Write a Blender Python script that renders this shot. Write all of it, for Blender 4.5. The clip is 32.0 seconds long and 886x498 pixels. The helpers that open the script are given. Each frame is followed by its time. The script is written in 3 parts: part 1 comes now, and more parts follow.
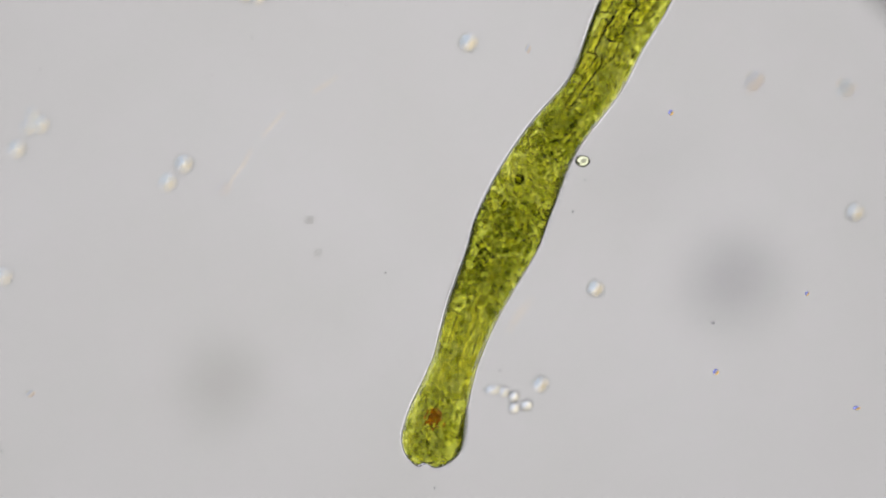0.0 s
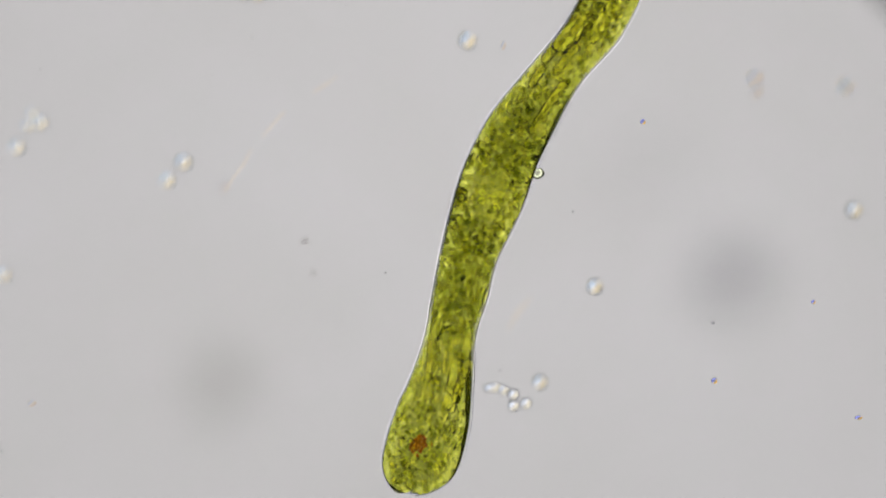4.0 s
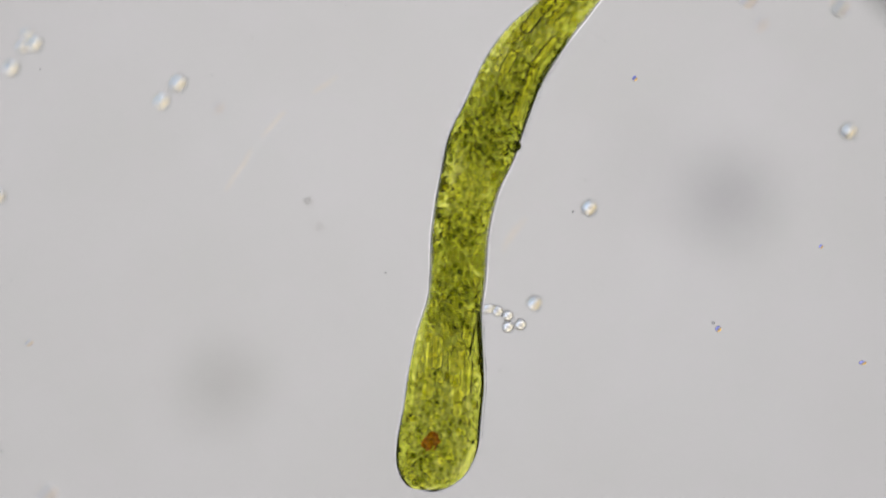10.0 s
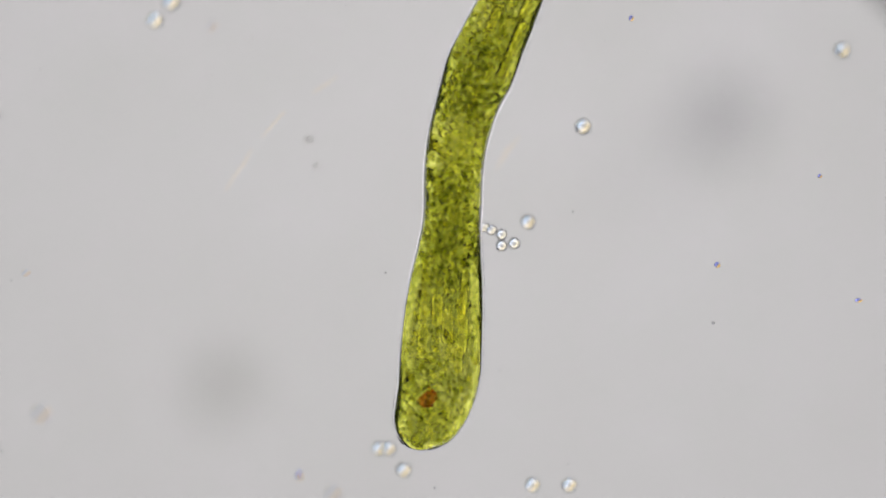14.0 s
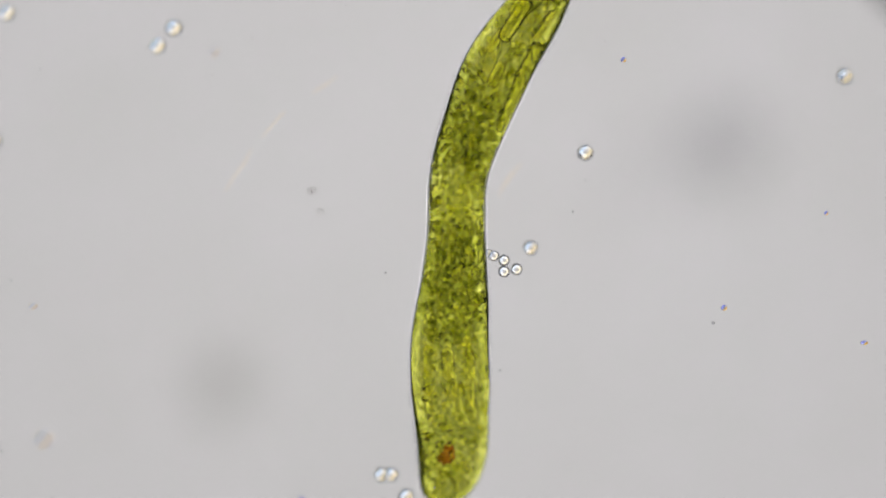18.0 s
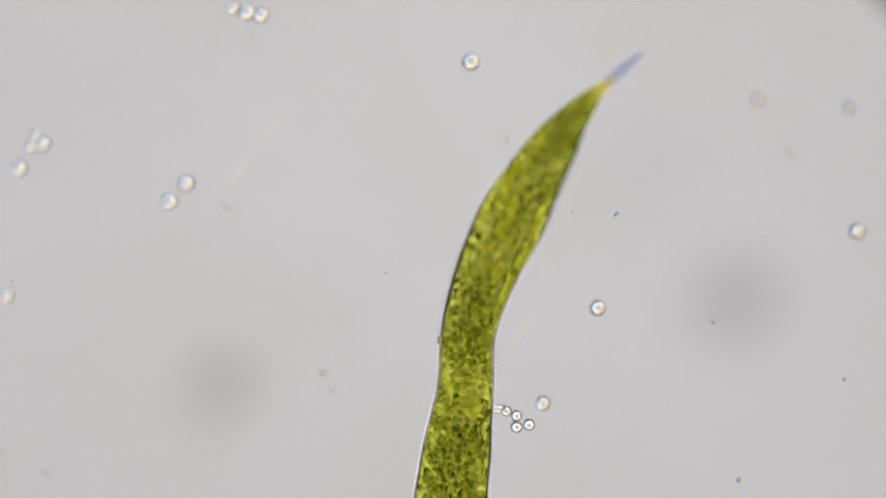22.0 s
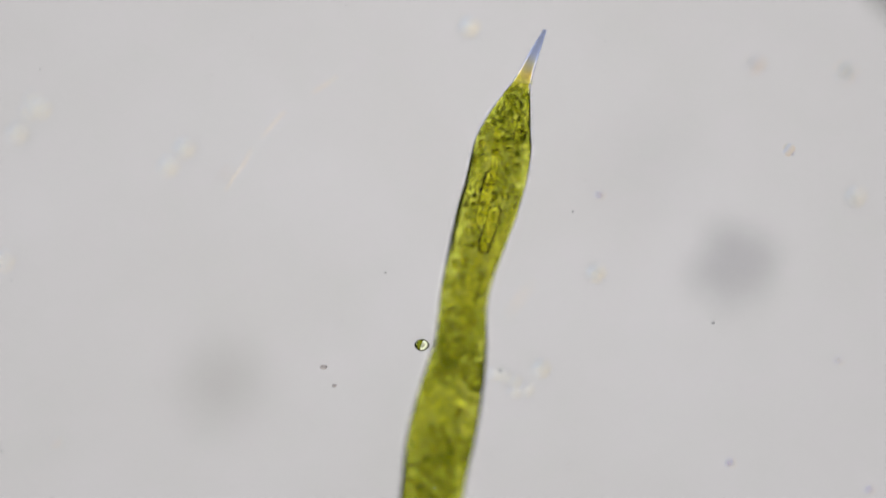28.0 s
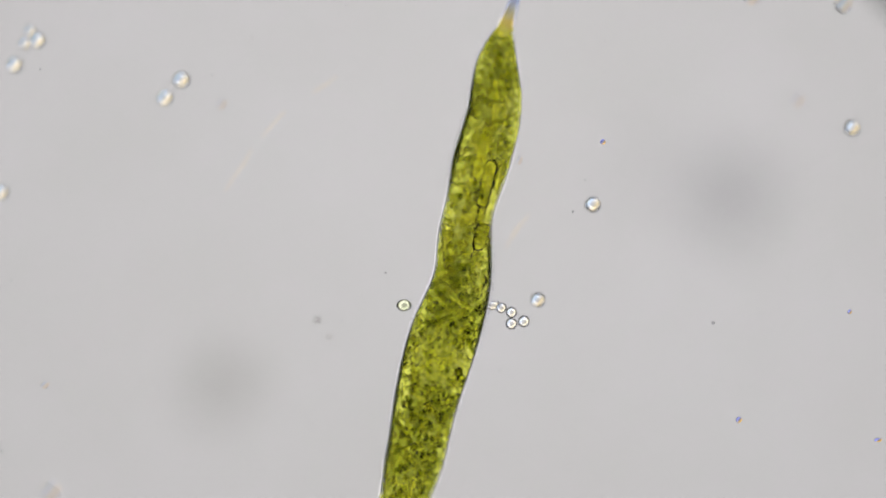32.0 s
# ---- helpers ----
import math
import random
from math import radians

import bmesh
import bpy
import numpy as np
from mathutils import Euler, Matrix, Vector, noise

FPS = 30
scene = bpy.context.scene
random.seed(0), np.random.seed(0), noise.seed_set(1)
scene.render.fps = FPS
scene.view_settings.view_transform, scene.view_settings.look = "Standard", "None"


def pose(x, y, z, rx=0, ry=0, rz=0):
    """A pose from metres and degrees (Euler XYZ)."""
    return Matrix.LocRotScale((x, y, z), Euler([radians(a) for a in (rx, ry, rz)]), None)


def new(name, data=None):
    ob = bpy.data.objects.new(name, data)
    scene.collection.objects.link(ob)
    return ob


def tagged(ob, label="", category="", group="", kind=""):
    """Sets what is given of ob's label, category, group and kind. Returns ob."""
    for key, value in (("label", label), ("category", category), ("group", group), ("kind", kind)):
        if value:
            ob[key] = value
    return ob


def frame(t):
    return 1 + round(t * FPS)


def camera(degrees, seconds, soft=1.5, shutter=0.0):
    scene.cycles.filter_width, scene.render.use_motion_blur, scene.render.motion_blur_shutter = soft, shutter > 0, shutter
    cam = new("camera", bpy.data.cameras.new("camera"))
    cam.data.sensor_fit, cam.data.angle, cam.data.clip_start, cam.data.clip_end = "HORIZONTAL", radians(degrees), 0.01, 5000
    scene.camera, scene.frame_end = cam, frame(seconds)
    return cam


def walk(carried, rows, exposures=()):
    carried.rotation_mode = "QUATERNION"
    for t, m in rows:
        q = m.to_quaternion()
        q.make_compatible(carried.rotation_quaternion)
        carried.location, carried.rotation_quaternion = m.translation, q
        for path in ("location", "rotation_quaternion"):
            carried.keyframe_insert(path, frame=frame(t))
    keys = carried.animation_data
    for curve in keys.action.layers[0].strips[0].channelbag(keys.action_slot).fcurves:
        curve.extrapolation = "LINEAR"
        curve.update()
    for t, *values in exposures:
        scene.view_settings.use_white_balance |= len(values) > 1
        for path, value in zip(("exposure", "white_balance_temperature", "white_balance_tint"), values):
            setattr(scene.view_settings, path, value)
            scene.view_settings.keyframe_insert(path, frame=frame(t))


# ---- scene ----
# A drop of water on a microscope slide, built five thousand times its true size:
# 5 mm of the scene are one micrometre, 1 m is a fifth of a millimetre.
# The microscope stands still; the stage carries the slide under it and is focused up and down.
LENS = 8.0
SECONDS = 32.0
HEIGHT = 0.784 / math.tan(radians(LENS / 2))
cam = camera(LENS, SECONDS, soft=1.5)
cam.data.dof.use_dof = True
cam.data.dof.focus_distance = HEIGHT
cam.data.dof.aperture_fstop = 0.36
walk(cam, [(0.0, pose(0, 0, HEIGHT)), (SECONDS, pose(0, 0, HEIGHT))],
     [(0.0, 0.0), (6.0, 0.0), (13.0, 0.012), (19.0, 0.03), (28.0, 0.045), (SECONDS, 0.045)])

# ---- light: the microscope's own lamp, under the slide, and an added grey fill ----
# Even grey fill added all round; it lightens the dark rims of clear bodies.
world = bpy.data.worlds.new("grey_fill")
scene.world = world
world.use_nodes = True
world.node_tree.nodes["Background"].inputs[0].default_value = (0.5, 0.5, 0.52, 1)
world.node_tree.nodes["Background"].inputs[1].default_value = 0.42
scene.cycles.max_bounces = 40
scene.cycles.transmission_bounces = 40
scene.cycles.transparent_max_bounces = 40
LAMP_Z = -8.0
LAMP_POWER = 0.661

# ---- the stage: seconds, shift across, shift along (thousandths), lift ----
STAGE = []


def stage_row(t, across, along, lift):
    STAGE.append((t, across / 1000, -along / 1000, lift))


for row in ((0, 0, 0, -0.03), (2.5, 0, -1, -0.03), (4.5, -1.5, -4, -0.03), (5, -1.5, -4, -0.03), (5.5, -2, -7, -0.03), (5.9, -2, -9, -0.03),
            (6, -3.5, -25, -0.03), (6.1, -6, -62, -0.03), (6.2, -8.5, -101, -0.03), (6.3, -10, -120, -0.03),
            (6.4, -10.6, -134, -0.03), (6.5, -11, -139, -0.03), (6.7, -11, -142, -0.03)):
    stage_row(*row)
for row in ((8, -11, -142, -0.026), (10, -11, -143, -0.021), (10.2, -11.4, -146, -0.0208), (10.3, -12.8, -165, -0.0207), (10.4, -16, -215, -0.0206),
            (10.5, -20, -267, -0.0205), (10.6, -22, -285, -0.0204), (10.8, -22.5, -288, -0.0202), (13, -22.5, -288, -0.018),
            (14.5, -22, -286, -0.02), (16.5, -20, -272, -0.024), (17, -19.5, -260, -0.025), (17.5, -19, -256, -0.026)):
    stage_row(*row)
for row in ((18, -18, -241, -0.028), (18.2, -17.5, -238, -0.028), (18.3, -13, -149, -0.029), (18.5, -12, -145, -0.029), (19, -11, -138.5, -0.03),
            (21, -9, -131, -0.03), (21.2, -8.5, -124, -0.03), (21.3, -7, -102, -0.03), (21.5, -4, -62, -0.03), (21.7, -.5, -12, -0.03),
            (21.8, 0, -6, -0.03), (21.9, 2, 18, -0.03), (22, 4, 34, -0.03)):
    stage_row(*row)
for row in ((22.5, 5, 34, -0.03), (22.7, 2.5, 2, -0.03), (23, 1.5, -10, -0.03), (23.5, .5, -26, -0.05), (24, 1, -28, -0.13), (24.5, 1, -28, -0.23), (25.5, 1, -29, -0.30),
            (27.5, 1, -29, -0.30), (28, 1, -28, -0.285), (28.5, 1, -28, -0.16), (29, 1, -28, -0.08), (30, 1, -28, -0.055), (31, 1, -28, -0.05),
            (31.5, 0, -45, -0.05), (31.7, -1, -64, -0.05), (31.8, -1.8, -82, -0.05), (32, -5, -149, -0.05)):
    stage_row(*row)
STAGE_T = np.array([r[0] for r in STAGE], float)


def stage(t):
    """The stage's shift at t seconds."""
    return Vector([float(np.interp(t, STAGE_T, [r[k] for r in STAGE])) for k in (1, 2, 3)])


RISE = ((0, .16), (6, .15), (9, .12), (13, .11), (16.5, 0.06), (23, 0.06), (24, .07), (28, .07), (28.5, .05), (30, 0.03), (SECONDS, 0.03))


def settled(t):
    """The slide's shift at t seconds: what floats keeps in focus, the slide lies lower."""
    return stage(t) - Vector((0, 0, float(np.interp(t, [p[0] for p in RISE], [p[1] for p in RISE]))))


def spot(x, y, z=0.0):
    """A place of the slide at depth z, from thousandths of the view's width in the plane of focus."""
    s = (HEIGHT - z) / HEIGHT
    return Vector(((x - 784) / 1000 * s, (441 - y) / 1000 * s, z))


def seen_at(x, y, z, shift):
    """A place of the slide at depth z, carried along by the stage."""
    s = (HEIGHT - z) / HEIGHT
    return spot(x, y, z) + Vector((shift.x * s, shift.y * s, 0))


# ---- materials ----
def material(name):
    mat = bpy.data.materials.new(name)
    mat.use_nodes = True
    nt = mat.node_tree
    nt.nodes.clear()
    return mat, nt, nt.nodes.new("ShaderNodeOutputMaterial")


def node(nt, kind, **values):
    n = nt.nodes.new(kind)
    for key, value in values.items():
        n.inputs[key.replace("_", " ")].default_value = value
    return n


def ramp(nt, source, stops):
    r = nt.nodes.new("ShaderNodeValToRGB")
    while len(r.color_ramp.elements) < len(stops):
        r.color_ramp.elements.new(0.5)
    for e, (p, c) in zip(r.color_ramp.elements, stops):
        e.position, e.color = p, (*c, 1)
    nt.links.new(source, r.inputs[0])
    return r.outputs[0]


def mixed(nt, kind, fac, a, b):
    m = nt.nodes.new("ShaderNodeMix")
    m.data_type, m.blend_type = "RGBA", kind
    m.inputs[0].default_value = fac
    nt.links.new(a, m.inputs[6])
    nt.links.new(b, m.inputs[7])
    return m.outputs[2]


def noise_at(nt, coords, scale, detail=3.0, rough=0.55, distort=0.0):
    n = node(nt, "ShaderNodeTexNoise", Scale=scale, Detail=detail, Roughness=rough, Distortion=distort)
    nt.links.new(coords, n.inputs["Vector"])
    return n.outputs["Fac"]


def make_lamp():
    """The lamp's diffuser: nearly even in the middle, inside an added brighter ring."""
    mat, nt, out = material("lamp_glow")
    tc = nt.nodes.new("ShaderNodeTexCoord")
    ln = nt.nodes.new("ShaderNodeVectorMath")
    ln.operation = "LENGTH"
    nt.links.new(tc.outputs["Object"], ln.inputs[0])
    # Bright ring added out of direct view; clear beads and edges bend it in.
    ring = node(nt, "ShaderNodeMapRange", From_Min=1.75, From_Max=2.1, To_Min=LAMP_POWER, To_Max=LAMP_POWER * 2.15)
    ring.interpolation_type = "SMOOTHSTEP"
    nt.links.new(ln.outputs["Value"], ring.inputs["Value"])
    off = nt.nodes.new("ShaderNodeVectorMath")
    off.operation = "DISTANCE"
    off.inputs[1].default_value = (0.0, 0.45, 0.0)
    nt.links.new(tc.outputs["Object"], off.inputs[0])
    fall = node(nt, "ShaderNodeMapRange", From_Min=0.2, From_Max=1.7, To_Min=1.0, To_Max=0.92)
    nt.links.new(off.outputs["Value"], fall.inputs["Value"])
    both = nt.nodes.new("ShaderNodeMath")
    both.operation = "MULTIPLY"
    nt.links.new(ring.outputs[0], both.inputs[0])
    nt.links.new(fall.outputs[0], both.inputs[1])
    e = node(nt, "ShaderNodeEmission")
    nt.links.new(both.outputs[0], e.inputs["Strength"])
    nt.links.new(ramp(nt, noise_at(nt, tc.outputs["Object"], 1.6, 3.0), ((0.3, (0.965, 0.932, 0.945)), (0.7, (0.99, 0.964, 0.984)))), e.inputs["Color"])
    nt.links.new(e.outputs[0], out.inputs[0])
    return mat


def make_glass():
    """Flat, clean glass: nearly all light passes, a little is mirrored."""
    mat, nt, out = material("clear_glass")
    co = nt.nodes.new("ShaderNodeTexCoord").outputs["Object"]
    tr = node(nt, "ShaderNodeBsdfTransparent")
    film = mixed(nt, "MULTIPLY", 1.0, ramp(nt, noise_at(nt, co, 3.5, 4.0), ((0.35, (0.983, 0.984, 0.980)), (0.65, (0.994, 0.994, 0.994)))),
                 ramp(nt, noise_at(nt, co, 30.0, 2.0), ((0.35, (0.990, 0.993, 0.990)), (0.65, (0.999, 0.996, 0.999)))))
    nt.links.new(film, tr.inputs["Color"])
    gl = node(nt, "ShaderNodeBsdfGlossy", Color=(1, 1, 1, 1), Roughness=0.02)
    fr = node(nt, "ShaderNodeFresnel", IOR=1.12)
    mx = nt.nodes.new("ShaderNodeMixShader")
    nt.links.new(fr.outputs[0], mx.inputs[0])
    nt.links.new(tr.outputs[0], mx.inputs[1])
    nt.links.new(gl.outputs[0], mx.inputs[2])
    nt.links.new(mx.outputs[0], out.inputs[0])
    return mat


def make_clear(name, ior, low, high, scale, attribute="", kind="ShaderNodeBsdfRefraction"):
    """A clear body that bends and tints the light, its tint uneven between low and high."""
    mat, nt, out = material(name)
    if attribute:
        at = nt.nodes.new("ShaderNodeAttribute")
        at.attribute_name = attribute
        co = at.outputs["Vector"]
    else:
        co = nt.nodes.new("ShaderNodeTexCoord").outputs["Object"]
    rf = node(nt, kind, Roughness=0.0, IOR=ior)
    nt.links.new(ramp(nt, noise_at(nt, co, scale), ((0.32, low), (0.68, high))), rf.inputs["Color"])
    nt.links.new(rf.outputs[0], out.inputs[0])
    return mat


def make_fringed_bead(name, ior, stops, rough=0.0):
    """A clear ball with the lens's colour fringe painted across it as a tint."""
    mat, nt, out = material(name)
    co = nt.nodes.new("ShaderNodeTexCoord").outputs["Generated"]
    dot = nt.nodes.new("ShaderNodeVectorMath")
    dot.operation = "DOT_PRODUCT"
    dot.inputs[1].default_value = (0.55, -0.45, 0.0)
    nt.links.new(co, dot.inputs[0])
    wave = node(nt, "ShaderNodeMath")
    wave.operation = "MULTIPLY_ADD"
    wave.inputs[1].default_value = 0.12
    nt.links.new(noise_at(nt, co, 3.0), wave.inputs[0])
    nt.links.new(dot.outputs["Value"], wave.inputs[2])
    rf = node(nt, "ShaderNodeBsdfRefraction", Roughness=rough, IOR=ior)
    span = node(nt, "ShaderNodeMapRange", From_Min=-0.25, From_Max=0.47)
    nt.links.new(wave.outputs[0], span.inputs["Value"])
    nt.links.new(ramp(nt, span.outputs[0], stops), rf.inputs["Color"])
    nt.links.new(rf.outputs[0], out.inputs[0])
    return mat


def make_body():
    """The plasma under the skin: yellow-green, crowded with chloroplasts, with fine lines along it."""
    mat, nt, out = material("green_plasma")
    at = nt.nodes.new("ShaderNodeAttribute")
    at.attribute_name = "rest"
    co = at.outputs["Vector"]
    warp = nt.nodes.new("ShaderNodeVectorMath")
    warp.operation = "MULTIPLY_ADD"
    wob = node(nt, "ShaderNodeTexNoise", Scale=60.0, Detail=2.0)
    nt.links.new(co, wob.inputs["Vector"])
    nt.links.new(wob.outputs["Color"], warp.inputs[0])
    warp.inputs[1].default_value = (0.005, 0.005, 0.005)
    nt.links.new(co, warp.inputs[2])
    squeeze = node(nt, "ShaderNodeMapping", Scale=(1.0, 0.75, 1.0))
    nt.links.new(warp.outputs[0], squeeze.inputs["Vector"])
    vor = node(nt, "ShaderNodeTexVoronoi", Scale=105.0)
    nt.links.new(squeeze.outputs[0], vor.inputs["Vector"])
    cells = ramp(nt, vor.outputs["Distance"], ((0.24, (0.965, 0.965, 0.48)), (0.38, (0.935, 0.94, 0.45)), (0.50, (0.87, 0.885, 0.39))))
    fine = ramp(nt, noise_at(nt, co, 55.0, 4.0, 0.62), ((0.36, (0.93, 0.94, 0.89)), (0.56, (1.0, 1.0, 1.0))))
    broad = ramp(nt, noise_at(nt, co, 11.0, 2.0), ((0.36, (0.93, 0.935, 0.88)), (0.62, (1.0, 1.0, 1.0))))
    stretch = node(nt, "ShaderNodeMapping", Scale=(120.0, 6.0, 120.0))
    nt.links.new(co, stretch.inputs["Vector"])
    lines = ramp(nt, noise_at(nt, stretch.outputs[0], 1.0, 1.0), ((0.36, (0.90, 0.91, 0.85)), (0.50, (1.0, 1.0, 1.0))))
    tint = mixed(nt, "MULTIPLY", 1.0, mixed(nt, "MULTIPLY", 1.0, mixed(nt, "MULTIPLY", 1.0, cells, fine), broad), lines)
    sep = nt.nodes.new("ShaderNodeSeparateXYZ")
    nt.links.new(co, sep.inputs[0])
    amber = ramp(nt, noise_at(nt, co, 60.0), ((0.32, (0.92, 0.79, 0.38)), (0.68, (0.98, 0.93, 0.60))))
    green = node(nt, "ShaderNodeMapRange", From_Min=0.082, From_Max=0.118)
    clear = node(nt, "ShaderNodeMapRange", From_Min=0.05, From_Max=0.085)
    for m in (green, clear):
        nt.links.new(sep.outputs["Y"], m.inputs["Value"])
    body = mixed(nt, "MIX", 1.0, amber, tint)
    nt.links.new(green.outputs[0], body.node.inputs[0])
    white = nt.nodes.new("ShaderNodeRGB")
    white.outputs[0].default_value = (1, 1, 1, 1)
    whole = mixed(nt, "MIX", 1.0, white.outputs[0], body)
    nt.links.new(clear.outputs[0], whole.node.inputs[0])
    shared(nt, whole, out)
    return mat


def make_spine():
    """The clear tail spine: bluish grey at its tip, colourless where it joins the body."""
    mat, nt, out = material("hyaline_spine")
    at = nt.nodes.new("ShaderNodeAttribute")
    at.attribute_name = "rest"
    sep = nt.nodes.new("ShaderNodeSeparateXYZ")
    nt.links.new(at.outputs["Vector"], sep.inputs[0])
    along = node(nt, "ShaderNodeMapRange", From_Min=0.0, From_Max=0.086)
    nt.links.new(sep.outputs["Y"], along.inputs["Value"])
    tint = ramp(nt, along.outputs[0], ((0.0, (0.66, 0.69, 0.80)), (0.5, (0.72, 0.76, 0.87)), (0.8, (0.86, 0.87, 0.92)), (1.0, (0.95, 0.94, 0.96))))
    streak = ramp(nt, noise_at(nt, at.outputs["Vector"], 60.0), ((0.32, (0.90, 0.92, 0.96)), (0.68, (1.0, 1.0, 1.0))))
    rf = node(nt, "ShaderNodeBsdfRefraction", Roughness=0.0, IOR=1.16)
    nt.links.new(mixed(nt, "MULTIPLY", 1.0, tint, streak), rf.inputs["Color"])
    nt.links.new(rf.outputs[0], out.inputs[0])
    return mat


def make_core(name, scale, blur, stops, patches, sizes=0.0):
    """A layer of chloroplasts: dark green between bright dots, in uneven crowds."""
    mat, nt, out = material(name)
    at = nt.nodes.new("ShaderNodeAttribute")
    at.attribute_name = "rest"
    co = at.outputs["Vector"]
    wob = node(nt, "ShaderNodeTexNoise", Scale=scale * 0.7, Detail=2.0)
    nt.links.new(co, wob.inputs["Vector"])
    warp = nt.nodes.new("ShaderNodeVectorMath")
    warp.operation = "MULTIPLY_ADD"
    warp.inputs[1].default_value = (blur, blur * 1.3, blur)
    nt.links.new(wob.outputs["Color"], warp.inputs[0])
    nt.links.new(co, warp.inputs[2])
    squeeze = node(nt, "ShaderNodeMapping", Scale=(1.0, 0.8, 1.0))
    nt.links.new(warp.outputs[0], squeeze.inputs["Vector"])
    vor = node(nt, "ShaderNodeTexVoronoi", Scale=scale, Randomness=0.9)
    nt.links.new(squeeze.outputs[0], vor.inputs["Vector"])
    tint = ramp(nt, vor.outputs["Distance"], stops)
    if sizes:
        ringed = node(nt, "ShaderNodeTexVoronoi", Scale=sizes)
        nt.links.new(warp.outputs[0], ringed.inputs["Vector"])
        large = ramp(nt, ringed.outputs["Distance"], ((0.20, (1.0, 1.0, 1.0)), (0.26, (0.78, 0.80, 0.67)), (0.33, (0.98, 0.98, 0.95)), (0.7, (0.97, 0.975, 0.93))))
        tint = mixed(nt, "MULTIPLY", 1.0, tint, large)
    tint = mixed(nt, "MULTIPLY", 1.0, tint, ramp(nt, noise_at(nt, co, 26.0, 2.0), patches))
    dense = nt.nodes.new("ShaderNodeAttribute")
    dense.attribute_name = "dense"
    white = nt.nodes.new("ShaderNodeRGB")
    white.outputs[0].default_value = (1, 1, 1, 1)
    whole = mixed(nt, "MIX", 1.0, white.outputs[0], tint)
    nt.links.new(dense.outputs["Fac"], whole.node.inputs[0])
    shared(nt, whole, out)
    return mat


def shared(nt, tint, out):
    """Clear and unbending; where two pieces of the body overlap, each takes its share of the tint."""
    share = nt.nodes.new("ShaderNodeAttribute")
    share.attribute_name = "share"
    power = nt.nodes.new("ShaderNodeGamma")
    nt.links.new(tint, power.inputs["Color"])
    nt.links.new(share.outputs["Fac"], power.inputs["Gamma"])
    tr = nt.nodes.new("ShaderNodeBsdfTransparent")
    nt.links.new(power.outputs[0], tr.inputs["Color"])
    nt.links.new(tr.outputs[0], out.inputs[0])


def make_grain(name, ior, low, high):
    """Chloroplast and starch grains: each grain its own shade."""
    mat, nt, out = material(name)
    geo = nt.nodes.new("ShaderNodeNewGeometry")
    rf = node(nt, "ShaderNodeBsdfRefraction", Roughness=0.0, IOR=ior)
    nt.links.new(ramp(nt, geo.outputs["Random Per Island"], ((0.0, low), (1.0, high))), rf.inputs["Color"])
    nt.links.new(rf.outputs[0], out.inputs[0])
    return mat


def make_dirt_or_shade(name, tint, edge):
    """A thin tint for dirt and for painted shade that thins out to its rim."""
    mat, nt, out = material(name)
    tc = nt.nodes.new("ShaderNodeTexCoord")
    n = noise_at(nt, tc.outputs["Object"], 9.0, 3.0)
    ln = nt.nodes.new("ShaderNodeVectorMath")
    ln.operation = "LENGTH"
    nt.links.new(tc.outputs["Object"], ln.inputs[0])
    add = nt.nodes.new("ShaderNodeMath")
    add.operation = "MULTIPLY_ADD"
    nt.links.new(n, add.inputs[0])
    add.inputs[1].default_value = edge * 0.6
    nt.links.new(ln.outputs["Value"], add.inputs[2])
    mp = node(nt, "ShaderNodeMapRange", From_Min=edge * 0.45, From_Max=edge * 1.25, To_Min=0.0, To_Max=1.0)
    mp.interpolation_type = "SMOOTHSTEP"
    nt.links.new(add.outputs[0], mp.inputs["Value"])
    tr = nt.nodes.new("ShaderNodeBsdfTransparent")
    nt.links.new(ramp(nt, mp.outputs[0], ((0.0, tint), (1.0, (1, 1, 1)))), tr.inputs["Color"])
    nt.links.new(tr.outputs[0], out.inputs[0])
    return mat


def make_dull(name, low, high, scale, rough=0.8):
    mat, nt, out = material(name)
    co = nt.nodes.new("ShaderNodeTexCoord").outputs["Object"]
    bs = node(nt, "ShaderNodeBsdfPrincipled", Roughness=rough)
    nt.links.new(ramp(nt, noise_at(nt, co, scale), ((0.3, low), (0.7, high))), bs.inputs["Base Color"])
    nt.links.new(bs.outputs[0], out.inputs[0])
    return mat


LAMP = make_lamp()
GLASS = make_glass()
BODY = make_body()
HALO_SHELL = make_clear("clear_halo_shell", 1.03, (0.985, 0.985, 0.99), (1.0, 1.0, 1.0), 60.0, "rest")
PELLICLE = make_clear("clear_pellicle", 1.142, (0.94, 0.93, 0.955), (0.99, 0.985, 0.99), 60.0, "rest", "ShaderNodeBsdfGlass")
SPINE = make_spine()
CORE = make_core("chloroplast_layer", 88.0, 0.005, ((0.28, (1.0, 1.0, 0.97)), (0.36, (0.95, 0.96, 0.85)), (0.42, (0.50, 0.54, 0.37)), (0.62, (0.58, 0.62, 0.45))),
                 ((0.36, (0.92, 0.93, 0.86)), (0.52, (1.0, 1.0, 1.0))), 62.0)
GRAIN = make_grain("chloroplast_green", 1.03, (0.77, 0.79, 0.57), (0.94, 0.945, 0.76))
DROP = make_grain("pale_drop", 1.21, (0.97, 0.96, 0.66), (1.0, 0.99, 0.80))
STARCH_PALE = make_clear("pale_starch_rod", 1.14, (0.98, 0.97, 0.74), (1.0, 0.99, 0.84), 70.0)
STARCH = make_clear("starch_rod", 1.24, (0.96, 0.95, 0.62), (1.0, 0.99, 0.74), 70.0)
NUCLEAR = make_clear("nuclear_plasma", 1.02, (0.93, 0.94, 0.72), (0.99, 0.99, 0.85), 70.0)
